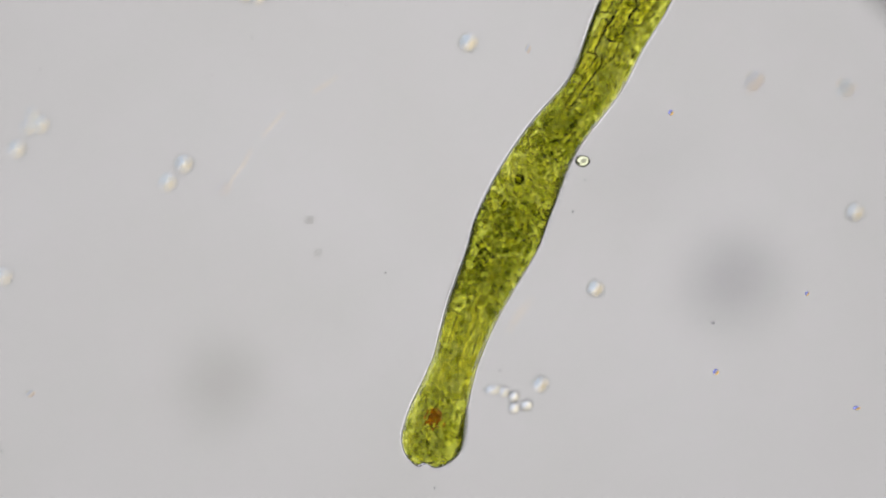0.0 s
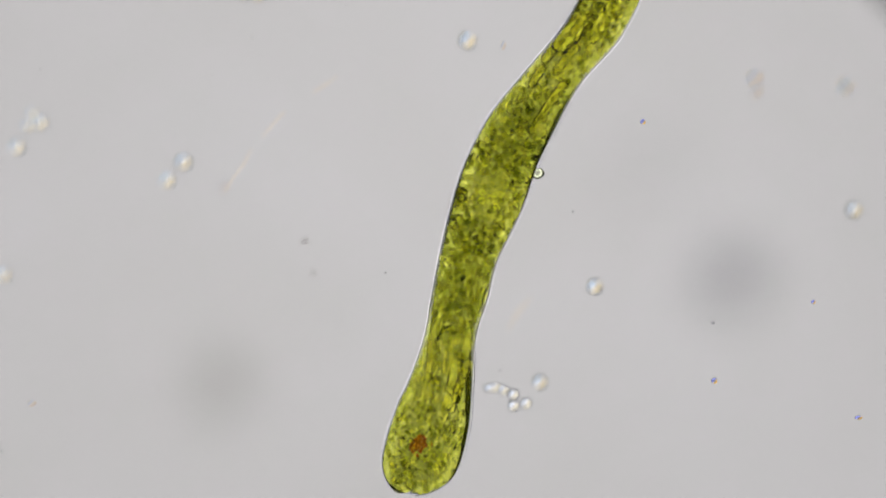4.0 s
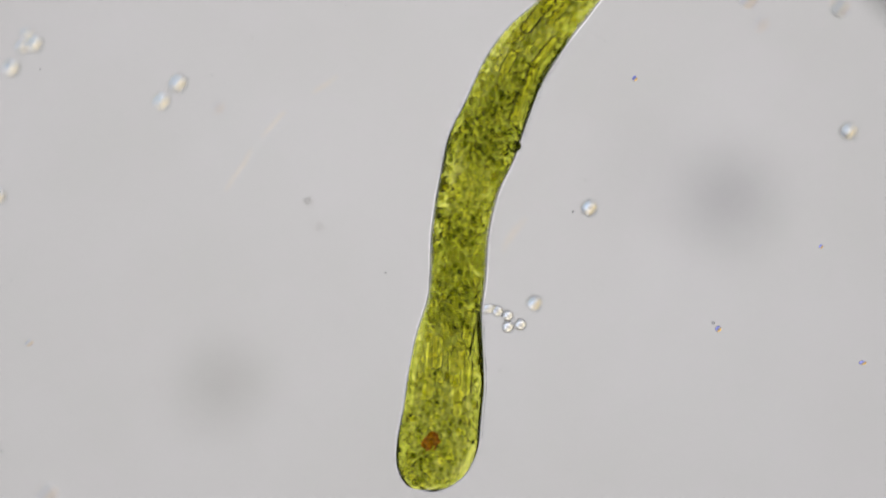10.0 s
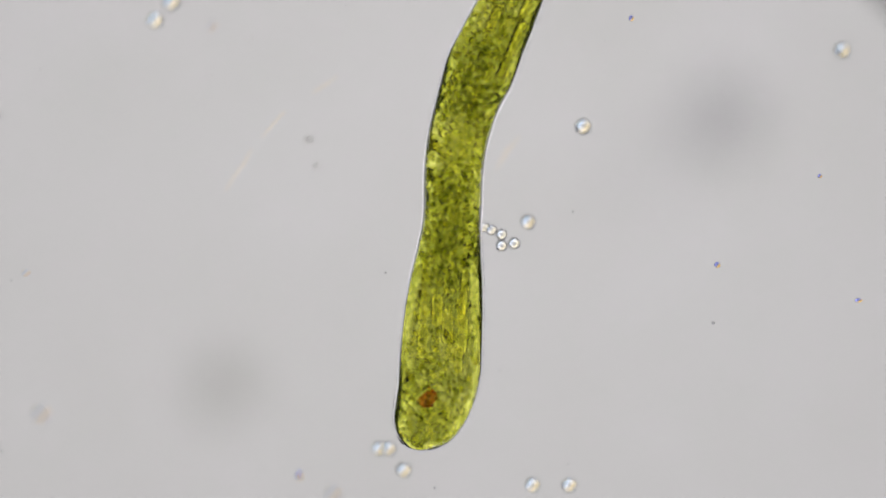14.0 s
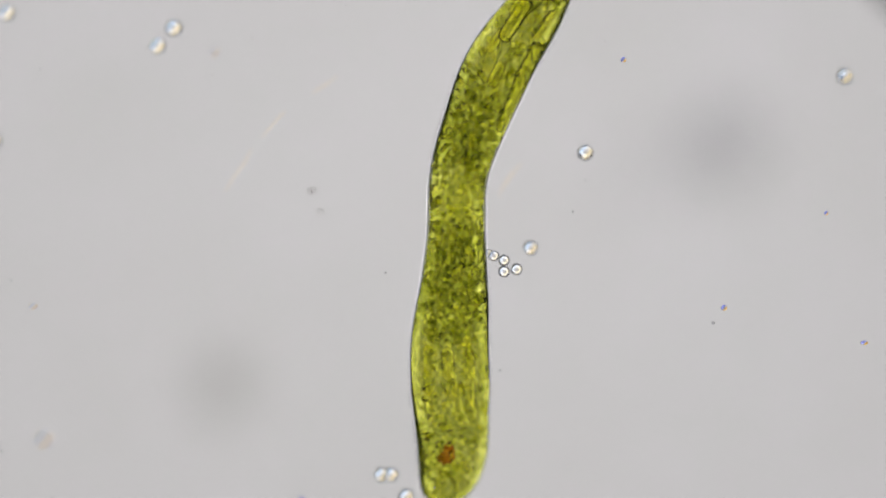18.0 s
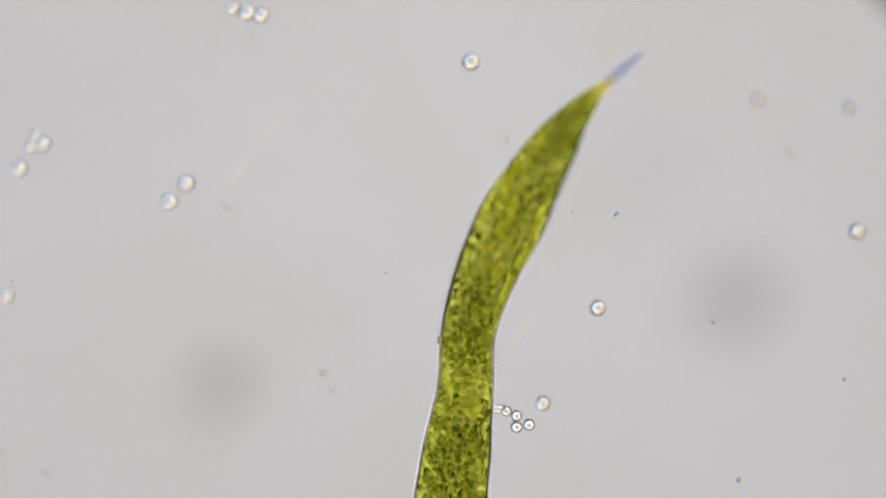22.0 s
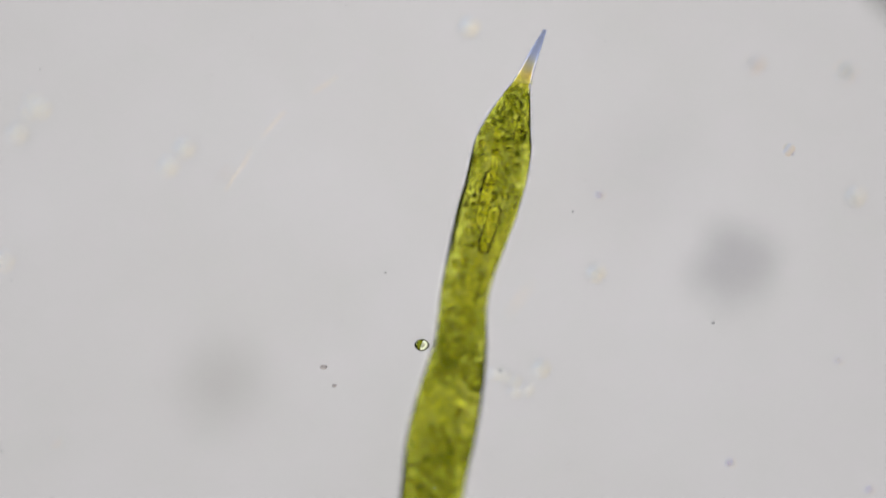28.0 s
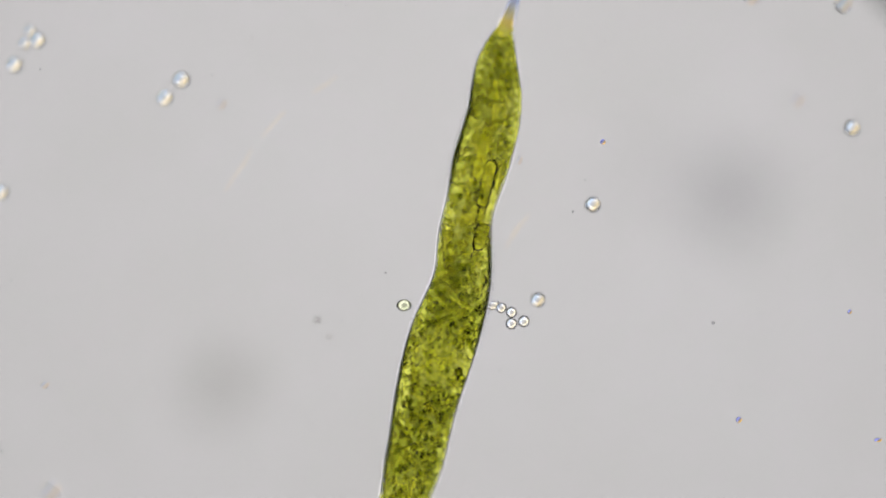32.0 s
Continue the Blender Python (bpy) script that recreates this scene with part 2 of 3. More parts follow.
EYESPOT = make_clear("red_pigment", 1.01, (0.78, 0.45, 0.31), (0.97, 0.68, 0.46), 70.0)
# Blue and yellow stops paint in the lens's colour fringes, beads and motes alike.
BEAD = make_fringed_bead("clear_bead", 1.36, ((0.08, (1.0, 0.88, 0.62)), (0.26, (0.74, 0.86, 1.0)), (0.46, (1.0, 1.0, 1.0)), (0.70, (1.0, 0.92, 0.70)), (0.92, (0.74, 0.79, 1.0))))
BEAD_BRIGHT = make_fringed_bead("bright_bead", 1.42, ((0.05, (1.0, 0.93, 0.72)), (0.25, (0.86, 0.92, 1.0)), (0.45, (1.0, 1.0, 1.0)), (0.75, (1.0, 0.97, 0.84)), (0.95, (0.80, 0.84, 1.0))))
BEAD_PALE = make_fringed_bead("faint_bead", 1.014, ((0.0, (1.0, 0.97, 0.91)), (0.3, (0.93, 0.95, 1.0)), (0.5, (1.0, 0.98, 0.96)), (0.75, (1.0, 0.95, 0.88)), (1.0, (0.93, 0.93, 0.98))))
BEAD_SOFT = make_fringed_bead("soft_bead", 1.02, ((0.05, (1.0, 0.88, 0.70)), (0.28, (0.82, 0.91, 1.0)), (0.5, (0.97, 0.98, 1.0)), (0.74, (1.0, 0.93, 0.78)), (0.95, (0.85, 0.86, 0.98))), 0.06)
BEAD_GREEN = make_clear("greenish_bead", 1.4, (0.84, 0.87, 0.68), (0.97, 0.98, 0.88), 60.0)
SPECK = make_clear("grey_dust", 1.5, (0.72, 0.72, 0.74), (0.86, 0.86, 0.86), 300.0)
MOTE = make_fringed_bead("dark_mote", 1.2, ((0.0, (0.95, 0.9, 0.8)), (0.3, (0.48, 0.52, 0.88)), (0.55, (0.75, 0.74, 0.85)), (0.8, (1.0, 0.8, 0.35)), (1.0, (0.9, 0.85, 0.8))))
FAINT_MOTE = make_clear("faint_mote", 1.1, (0.68, 0.67, 0.68), (0.85, 0.82, 0.79), 80.0)
FIBRE = make_clear("pale_fibre", 1.145, (1.0, 0.965, 0.92), (1.0, 0.985, 0.95), 30.0)
BLACK = make_dull("black_enamel", (0.012, 0.012, 0.012), (0.03, 0.03, 0.03), 6.0, 0.4)


# ---- building blocks ----
def mesh_object(name, bm, mat, smooth=True):
    me = bpy.data.meshes.new(name)
    bm.to_mesh(me)
    bm.free()
    me.materials.append(mat)
    if smooth:
        me.polygons.foreach_set("use_smooth", [True] * len(me.polygons))
    if "bent" in me.attributes:
        me.normals_split_custom_set_from_vertices([tuple(d.vector) for d in me.attributes["bent"].data])
    return new(name, me)


def part(name, bm, mat, parent, label="", smooth=True):
    """One mesh under a thing or under a part."""
    ob = mesh_object(name, bm, mat, smooth)
    ob.parent = parent
    return tagged(ob, label=label)


def blob(radius, stretch=(1, 1, 1), rough=0.06, seed=0, detail=3, at=(0, 0, 0), bm=None, turn=None):
    """A slightly uneven ball, as bmesh; added to bm where one is given."""
    one = bmesh.new()
    bmesh.ops.create_icosphere(one, subdivisions=detail, radius=1.0)
    off = Vector((seed * 3.7, seed * 1.3, seed * 7.1))
    for v in one.verts:
        k = 1 + rough * (noise.noise(v.co * 1.6 + off) * 1.6)
        co = Vector((v.co.x * stretch[0], v.co.y * stretch[1], v.co.z * stretch[2])) * radius * k
        v.co = (turn @ co if turn else co) + Vector(at)
    if bm is None:
        return one
    me = bpy.data.meshes.new("scrap")
    one.to_mesh(me)
    one.free()
    bm.from_mesh(me)
    bpy.data.meshes.remove(me)
    return bm


def box(sx, sy, sz, bevel=0.004):
    bm = bmesh.new()
    bmesh.ops.create_cube(bm, size=1.0)
    for v in bm.verts:
        v.co = Vector((v.co.x * sx, v.co.y * sy, v.co.z * sz))
    bmesh.ops.bevel(bm, geom=bm.edges[:], offset=bevel, segments=2, affect="EDGES", profile=0.5)
    return bm


def disc(radius, sides=48, wobble=0.0, seed=0, thick=0.0):
    bm = bmesh.new()
    rim = []
    for i in range(sides):
        a = 2 * math.pi * i / sides
        k = 1 + wobble * noise.noise(Vector((math.cos(a) * 1.3 + seed, math.sin(a) * 1.3, seed * 2.0)))
        rim.append(bm.verts.new((radius * k * math.cos(a), radius * k * math.sin(a), 0)))
    face = bm.faces.new(rim)
    if thick:
        made = bmesh.ops.extrude_face_region(bm, geom=[face])
        for v in made["geom"]:
            if isinstance(v, bmesh.types.BMVert):
                v.co.z += thick
        bmesh.ops.recalc_face_normals(bm, faces=bm.faces[:])
    return bm


# ---- the lamp and the glasses ----
illuminator = tagged(new("illuminator"), "round white lamp diffuser in a black metal rim under the slide", "lamp", kind="structure")
illuminator.location = (0, 0, LAMP_Z)
LAMP_R = 5.2
part("diffuser", disc(LAMP_R, 96), LAMP, illuminator, "glowing white diffuser with an added brighter ring outside the view", smooth=False)


def rim_ring(inner, outer, z0, z1, sides=96):
    bm = bmesh.new()
    loops = [[bm.verts.new((r * math.cos(2 * math.pi * i / sides), r * math.sin(2 * math.pi * i / sides), z)) for i in range(sides)]
             for r, z in ((inner, z0), (inner, z1), (outer, z1), (outer, z0))]
    for k in range(4):
        a, b = loops[k], loops[(k + 1) % 4]
        for i in range(sides):
            bm.faces.new((a[i], a[(i + 1) % sides], b[(i + 1) % sides], b[i]))
    bmesh.ops.recalc_face_normals(bm, faces=bm.faces[:])
    return bm


part("rim", rim_ring(LAMP_R, LAMP_R + 0.2, -0.10, 0.02), BLACK, illuminator, "black metal rim", smooth=False)

SLIDE_TOP = -0.08
TILT = 0.11        # the slide is not quite level: its right side lies higher


def slide_z(x):
    """The height of the slide's face at x of the view."""
    return SLIDE_TOP + TILT * (x - 784) / 1000


slide = mesh_object("glass_slide", box(4.4, 3.4, 0.45), GLASS, smooth=False)
slide.matrix_basis = pose(0, 0, SLIDE_TOP - 0.226, 0, -math.degrees(math.atan(TILT)), 0)
tagged(slide, "clear glass microscope slide under the water drop", "glass slide", kind="structure")

MOVERS = []      # (object, rest place, drift rows or None)


# ---- the cell: a long, flattened, twisted green body that swims head first ----
LENGTH = 1255.0
COUNT = 280
STEP = LENGTH / COUNT
NODES = np.arange(-450, 1451, 100.0)
LINE = np.arange(-450.0, 1451.0, 2.0)
SWIM = []


def spline(q, first, values):
    """A smooth curve through values at even steps of 100."""
    v = np.array(values, float)
    i = np.clip(((q - first) / 100).astype(int), 0, len(v) - 2)
    f = np.clip((q - first) / 100 - i, 0, 1)
    m = np.gradient(v)
    return ((2 * f**3 - 3 * f**2 + 1) * v[i] + (f**3 - 2 * f**2 + f) * m[i]
            + (3 * f**2 - 2 * f**3) * v[i + 1] + (f**3 - f**2) * m[i + 1])


def swim(t, head, waist, middle, first, widths):
    """How the cell lies on the slide at t: where its head ends, where its waist is, its middle line, and its breadth from first on."""
    SWIM.append((t, head, waist, middle, first, widths))


swim(0, 832, 668, [1365, 1312, 1258, 1205, 1152, 1098, 1052, 976, 924, 882, 836, 803, 772, 757, 757, 757, 757, 757, 757, 757],
     50, [102, 87, 90, 116, 104, 90, 71, 104])
swim(2, 857, 655, [1375, 1312, 1250, 1187, 1124, 1071, 1010, 939, 897, 853, 820, 800, 765, 741, 740, 740, 740, 740, 740, 740],
     50, [100, 86, 110, 116, 97, 86, 74, 118])
swim(5, 906, 606, [1385, 1314, 1244, 1173, 1108, 1052, 970, 906, 864, 828, 809, 790, 769, 744, 726, 726, 726, 726, 726, 726],
     50, [86, 92, 111, 110, 96, 90, 100, 131, 136])
swim(6, 933, 623, [1400, 1330, 1259, 1189, 1118, 1046, 972, 907, 867, 828, 810, 798, 777, 760, 733, 730, 730, 730, 730, 730],
     50, [86, 93, 110, 110, 95, 90, 94, 127, 135])
swim(7, 960, 640, [1275, 1224, 1173, 1122, 1071, 1020, 968, 906, 867, 827, 812, 806, 785, 775, 739, 733, 733, 733, 733, 733],
     150, [94, 109, 111, 95, 91, 88, 123, 134])
swim(10, 1018, 668, [1385, 1323, 1260, 1212, 1147, 1083, 1015, 932, 886, 847, 826, 820, 806, 797, 782, 759, 759, 759, 759, 759],
     150, [88, 103, 111, 105, 94, 92, 116, 136, 119])
swim(11, 1033, 680, [1198, 1160, 1121, 1083, 1044, 1005, 967, 928, 887, 850, 826, 821, 811, 801, 787, 760, 760, 760, 760, 760],
     350, [104, 99, 95, 92, 113, 136, 124])
swim(13, 1068, 672, [1229, 1188, 1146, 1104, 1062, 1020, 979, 940, 895, 854, 827, 822, 813, 803, 794, 772, 768, 768, 768, 768],
     350, [105, 105, 98, 94, 114, 136, 128])
swim(17, 1133, 655, [1294, 1246, 1198, 1150, 1102, 1066, 1015, 964, 903, 860, 831, 828, 825, 817, 818, 815, 804, 804, 804, 804],
     350, [108, 105, 99, 96, 112, 135, 131, 120])
swim(18, 1138, 641, [1355, 1303, 1250, 1197, 1142, 1087, 1032, 973, 906, 862, 830, 826, 822, 814, 816, 819, 807, 803, 803, 803],
     250, [97, 116, 109, 98, 97, 116, 136, 131, 121])
swim(19, 1157, 618, [1575, 1494, 1411, 1329, 1245, 1160, 1073, 974, 911, 865, 830, 825, 818, 809, 806, 808, 806, 804, 802, 801],
     150, [66, 94, 115, 107, 95, 97, 114, 133, 121, 101])
swim(21, 1194, 620, [1534, 1454, 1375, 1296, 1217, 1138, 1058, 967, 906, 856, 826, 821, 809, 796, 794, 793, 791, 788, 785, 782],
     150, [59, 87, 110, 101, 96, 95, 114, 127, 109, 87])
swim(22, 1213, 612, [1691, 1581, 1471, 1361, 1251, 1141, 1032, 960, 904, 856, 825, 820, 807, 794, 787, 779, 771, 763, 756, 748],
     250, [88, 111, 105, 93, 93, 114, 130])
swim(24, 1258, 590, [1475, 1394, 1313, 1233, 1152, 1072, 991, 936, 894, 850, 822, 815, 798, 783, 771, 762, 753, 743, 734, 724],
     250, [85, 109, 102, 88, 93, 118, 119, 111])
swim(25, 1266, 588, [1378, 1309, 1241, 1172, 1103, 1035, 968, 917, 883, 848, 820, 815, 796, 778, 765, 754, 743, 732, 721, 710],
     250, [86, 102, 98, 84, 91, 116, 114, 106])
swim(28, 1295, 550, [1195, 1152, 1109, 1065, 1022, 978, 934, 900, 878, 848, 822, 814, 793, 772, 758, 746, 733, 721, 708, 695],
     250, [84, 103, 97, 81, 93, 115, 115, 107])
swim(30, 1318, 545, [1121, 1091, 1060, 1029, 999, 968, 938, 905, 889, 856, 830, 819, 791, 764, 744, 728, 711, 694, 678, 661],
     250, [72, 99, 98, 87, 97, 114, 108, 94])
swim(31, 1327, 542, [1087, 1061, 1034, 1008, 981, 955, 928, 901, 885, 856, 831, 821, 793, 764, 745, 728, 710, 693, 676, 658],
     250, [62, 98, 103, 87, 95, 114, 105, 93])
swim(32, 1328, 515, [1137, 1101, 1066, 1030, 994, 959, 916, 887, 880, 853, 830, 823, 790, 761, 741, 717, 702, 688, 674, 659],
     250, [65, 93, 95, 89, 98, 119, 109, 99, 92])


def half_broad(u):
    """Half the broad side of the body, u from the tail's tip."""
    body = float(np.interp(u, (0, 30, 55, 83, 110, 135, 168, 215, 270, 340, 600, 850, 960, 1050, 1150, LENGTH),
                           (3, 7.5, 11, 14, 18, 27.5, 38, 50, 55, 59.5, 61, 62, 69, 72, 72, 72)))
    return body * head_round(u)


def half_flat(u):
    """Half the narrow side of the body."""
    body = float(np.interp(u, (0, 30, 55, 83, 110, 135, 168, 215, 270, 340, 480, 525, 580, 660, 730, 800, 880, 930, 1060, 1150, LENGTH),
                           (3, 7, 9.5, 12, 14.5, 20, 26, 33, 37, 41, 42.5, 42, 43.5, 47, 49.5, 49, 47.5, 43, 37, 44, 46)))
    return body * head_round(u)


def head_round(u):
    d = max(0.0, (u - (LENGTH - 62)) / 62)
    return max(0.02, 1 - d ** 2.3) ** 0.5


def tail_lift(u, t):
    """How high the tail floats over the slide at t."""
    return 0.02 + float(np.interp(t, (14, 18, 21, 22.5, 25, 28, 29.5), (0.07, 0.12, 0.21, 0.33, 0.31, 0.31, 0.14))) * max(0.0, 1 - u / 760)


def head_dip(u, t):
    """How far the head has dipped under the middle of the body at t."""
    return float(np.interp(t, (14, 17, 19, 24, SECONDS), (0, .11, .16, .2, .2))) * max(0.0, (u - 850) / 400)


def lies(row):
    """Places and turns of all the body's pieces for one row of SWIM."""
    t, head, waist, middle, first, widths = row
    x = spline(LINE, NODES[0], middle)
    arc = np.concatenate(([0], np.cumsum(np.hypot(np.diff(x), 2.0))))
    at_head = np.interp(head, LINE, arc)
    u = (np.arange(COUNT) + 0.5) * STEP
    along = at_head - LENGTH + u
    y = np.interp(along, arc, LINE)
    low = along < 0
    y[low] = LINE[0] + along[low] * 0.8
    px = np.interp(y, LINE, x)
    px[low] = x[0] + (x[0] - x[1]) / 2 * (LINE[0] - y[low])
    tx, ty = np.gradient(px), np.gradient(y)
    waist_u = np.interp(waist, LINE, arc) - at_head + LENGTH
    roll = np.radians(90 + (u - waist_u) * 180 / 540)
    seen = (y > first) & (y < first + 100 * (len(widths) - 1) + 25)
    wide = spline(np.clip(y, first, first + 100 * (len(widths) - 1) - 0.01), first, widths) / 2 * 1.03
    turned = roll.copy()
    for j in range(COUNT):
        a, b = half_broad(u[j]), half_flat(u[j])
        if seen[j] and a - b > 4:
            c = math.acos(math.sqrt(min(1, max(0, (wide[j] ** 2 - b * b) / (a * a - b * b)))))
            best = min((n * math.pi + s * c for n in range(-4, 6) for s in (-1, 1)), key=lambda p: abs(p - roll[j]))
            turned[j] = best
    pad = np.pad(turned, 9, mode="edge")
    roll = np.convolve(pad, np.ones(19) / 19, mode="valid")
    roll = np.convolve(np.pad(roll, 9, mode="edge"), np.ones(19) / 19, mode="valid")
    made = []
    for j in range(COUNT):
        ly = Vector((tx[j], -ty[j], 0)).normalized()
        across = ly.cross(Vector((0, 0, 1)))
        up = Vector((0, 0, 1))
        lx = across * math.cos(roll[j]) + up * math.sin(roll[j])
        lz = lx.cross(ly)
        m = Matrix((lx, ly, lz)).transposed().to_4x4()
        m.translation = spot(px[j], y[j], tail_lift(u[j], t) - head_dip(u[j], t))
        made.append(m)
    return made


def outward(bm):
    """Turns a tube's faces so that they look away from its axis."""
    flip = [f for f in bm.faces if f.normal.dot(Vector((f.calc_center_median().x, 0, f.calc_center_median().z))) < 0]
    bmesh.ops.reverse_faces(bm, faces=flip)
    return bm


TWIST = math.pi / 540


def shell(u0, u1, mid, inset=0.0, rings=3, sides=36):
    """An open ring of the body from u0 to u1, inset thousandths under its skin, with the body's own twist."""
    bm = bmesh.new()
    layer = bm.verts.layers.float_vector.new("bent")
    loops = []
    for k in range(-1, rings + 1):
        u = min(LENGTH, u0 + (u1 - u0) * k / (rings - 1))
        a, b, w = max(1.0, half_broad(u) - inset) / 1000, max(1.0, half_flat(u) - inset) / 1000, TWIST * (u - mid)
        slant = max(0.0, (u - LENGTH + 110) / 110) ** 2
        a, aside, lower = a * (1 - 0.29 * slant), -0.0123 * slant, 0.0086 * slant
        loop = []
        for i in range(sides):
            x, z = aside + a * math.cos(2 * math.pi * i / sides), lower + b * math.sin(2 * math.pi * i / sides)
            cleft = 0.008 * max(0.0, (u - LENGTH + 26) / 26) * math.exp(-(((x - aside) * 0.82 + (z - lower) * 0.57) / 0.011) ** 2)
            loop.append(bm.verts.new((x * math.cos(w) - z * math.sin(w), (u - mid) / 1000 - cleft, x * math.sin(w) + z * math.cos(w))))
        loops.append(loop)
    for p, q in zip(loops, loops[1:]):
        for i in range(sides):
            bm.faces.new((p[i], q[i], q[(i + 1) % sides], p[(i + 1) % sides]))
    bm.normal_update()
    outward(bm)
    bm.normal_update()
    for v in bm.verts:
        v[layer] = v.normal
    bmesh.ops.delete(bm, geom=loops[0] + loops[-1], context="VERTS")
    return bm


def keep_rest(ob, mid, last=False):
    """Keeps each corner's rest place, and its share where neighbouring pieces overlap."""
    me = ob.data
    co = np.array([v.co for v in me.vertices], dtype=np.float32)
    share = np.clip(1 - np.abs(co[:, 1]) * 1000 / STEP, 0, 1)
    if last:
        share[co[:, 1] > 0] = 1
    me.attributes.new("share", "FLOAT", "POINT").data.foreach_set("value", share.astype(np.float32))
    co[:, 1] += mid / 1000
    me.attributes.new("rest", "FLOAT_VECTOR", "POINT").data.foreach_set("vector", co.ravel())


def crowd(u):
    """How crowded with chloroplasts the body is, u from the tail's tip."""
    return float(np.interp(u, (120, 180, 260, 480, 570, 640, 690, 730, 800, 900, 1000, 1100, 1150, LENGTH), (.5, .55, .4, .4, .5, .5, .3, .3, .5, .5, .45, .42, .46, .42)))


def drifted(u, x, z):
    """u shifted unevenly round the body, so that crowds end raggedly."""
    a = math.atan2(z, x)
    return u + 42 * noise.noise(Vector((math.cos(a) * 1.6, math.sin(a) * 1.6, u / 70)))


# Starch rods: from the tail's tip, across, up, long, thick.
RODS = ((325, 25, 18, 100, 12), (378, 6, 22, 90, 14), (430, 20, 20, 50, 9), (478, -2, 24, 50, 10),
        (240, 12, 14, 92, 7), (515, -42, 6, 112, 9), (425, -42, 2, 70, 9), (358, -40, 4, 60, 8),
        (1040, 34, 12, 66, 9), (1000, 36, -12, 54, 8), (980, 28, 16, 60, 8), (1085, 32, -12, 50, 8), (1065, 16, 22, 58, 9),
        (950, 30, 10, 50, 7), (1000, -36, 8, 64, 9), (1060, -34, 14, 60, 9), (940, -32, -12, 54, 8), (1030, 4, 24, 66, 11), (1000, -4, -24, 62, 11))


def by_reservoir(u, x, z, a, b):
    """Whether a place lies over the clear reservoir beside the eyespot."""
    return abs(u - LENGTH + 76) < 25 and 0.2 < math.atan2(z / b, x / a) < 1.35


def by_rod(u, x, z, a, b):
    """Whether a place lies beside a starch rod, between it and the skin."""
    turn = math.atan2(z / b, x / a)
    return any(abs(u - r[0]) < r[3] / 2 + 2 and abs(math.remainder(turn - math.atan2(r[2] / b, r[1] / a), 2 * math.pi)) < 0.36 for r in RODS)


euglena = tagged(new("euglena"), "long green single-celled alga with a twisted translucent body", "alga")
PIECES = []
rng = random.Random(7)
NUCLEUS = 705.0


for j in range(COUNT):
    u0, u1 = j * STEP, (j + 1) * STEP
    mid = (u0 + u1) / 2
    rings = 7 if mid > LENGTH - 40 else 3
    name = "tail_spine" if mid < 86 else "head_segment" if mid > 1130 else "body_segment"
    ob = part(name, shell(u0 - 0.2, min(LENGTH, u1 + 0.2), mid, 0.0, rings), SPINE if mid < 86 else PELLICLE, euglena, "colourless pointed tail spine" if mid < 86 else "")
    keep_rest(ob, mid)
    PIECES.append(ob)
    first, last = mid - STEP < 45, j == COUNT - 1
    # Clear outer shell, added to bend lamp light into a white halo at the edge.
    if mid > 86:
        outer = part("halo_shell", shell(u0 - 0.2, min(LENGTH, u1 + 0.2), mid, -5.0 if mid > 150 else -3.0, rings), HALO_SHELL, ob, "thin clear shell added to bend a bright halo round the body")
        keep_rest(outer, mid)
    if 45 < mid:
        inner = part("plasma", shell(mid if first else mid - STEP, min(LENGTH, mid + STEP), mid, 4.5, 9 if mid > LENGTH - 60 else 5), BODY, ob, "mottled yellow-green plasma")
        keep_rest(inner, mid, last)
    if 118 < mid < LENGTH - 10:
        inner = part("chloroplast_layer", shell(mid - STEP, min(LENGTH, mid + STEP), mid, 6.5, 5), CORE, ob, "dark green layer of chloroplasts")
        keep_rest(inner, mid)
        inner.data.attributes.new("dense", "FLOAT", "POINT").data.foreach_set("value", [
            crowd(drifted(v.co.y * 1000 + mid, v.co.x, v.co.z)) * (0.15 if by_reservoir(v.co.y * 1000 + mid, v.co.x, v.co.z, half_broad(mid), half_flat(mid)) else 1.0) * ((0.35 if mid < 600 else 0.75) if by_rod(v.co.y * 1000 + mid, v.co.x * 1000, v.co.z * 1000, half_broad(mid), half_flat(mid)) else 1.0) for v in inner.data.vertices])
# Grains inside each piece: dark chloroplasts all through it, but for the nucleus, and pale drops between them.
def grains(bm, mid, a, b, count, low, high, detail, deepest, crowded):
    for k in range(count):
        ang, rad = rng.uniform(0, 2 * math.pi), deepest * rng.random() ** 0.5
        x, z, r = a * rad * math.cos(ang), b * rad * math.sin(ang), rng.uniform(low, high)
        by_nucleus = abs(mid - NUCLEUS) < 58 and (rad / 0.64) ** 2 + ((mid - NUCLEUS) / 58) ** 2 < 1
        by_eyespot = abs(mid - LENGTH + 90) < 16 and abs(x + 11) < 13 and rng.random() < 0.8
        if by_rod(mid, x, z, a, b) or by_eyespot or by_nucleus or crowded and by_reservoir(mid, x, z, a, b):
            continue
        slant = max(0.0, (mid - LENGTH + 110) / 110) ** 2
        x, z = x * (1 - 0.29 * slant) - 12.3 * slant, z + 8.6 * slant
        blob(r / 1000, (1, rng.uniform(0.8, 1.5), 0.7), 0.1, rng.randrange(900), detail,
             (x / 1000, rng.uniform(-STEP, STEP) / 2000, z / 1000), bm, Matrix.Rotation(rng.uniform(-.5, .5), 3, "Z"))


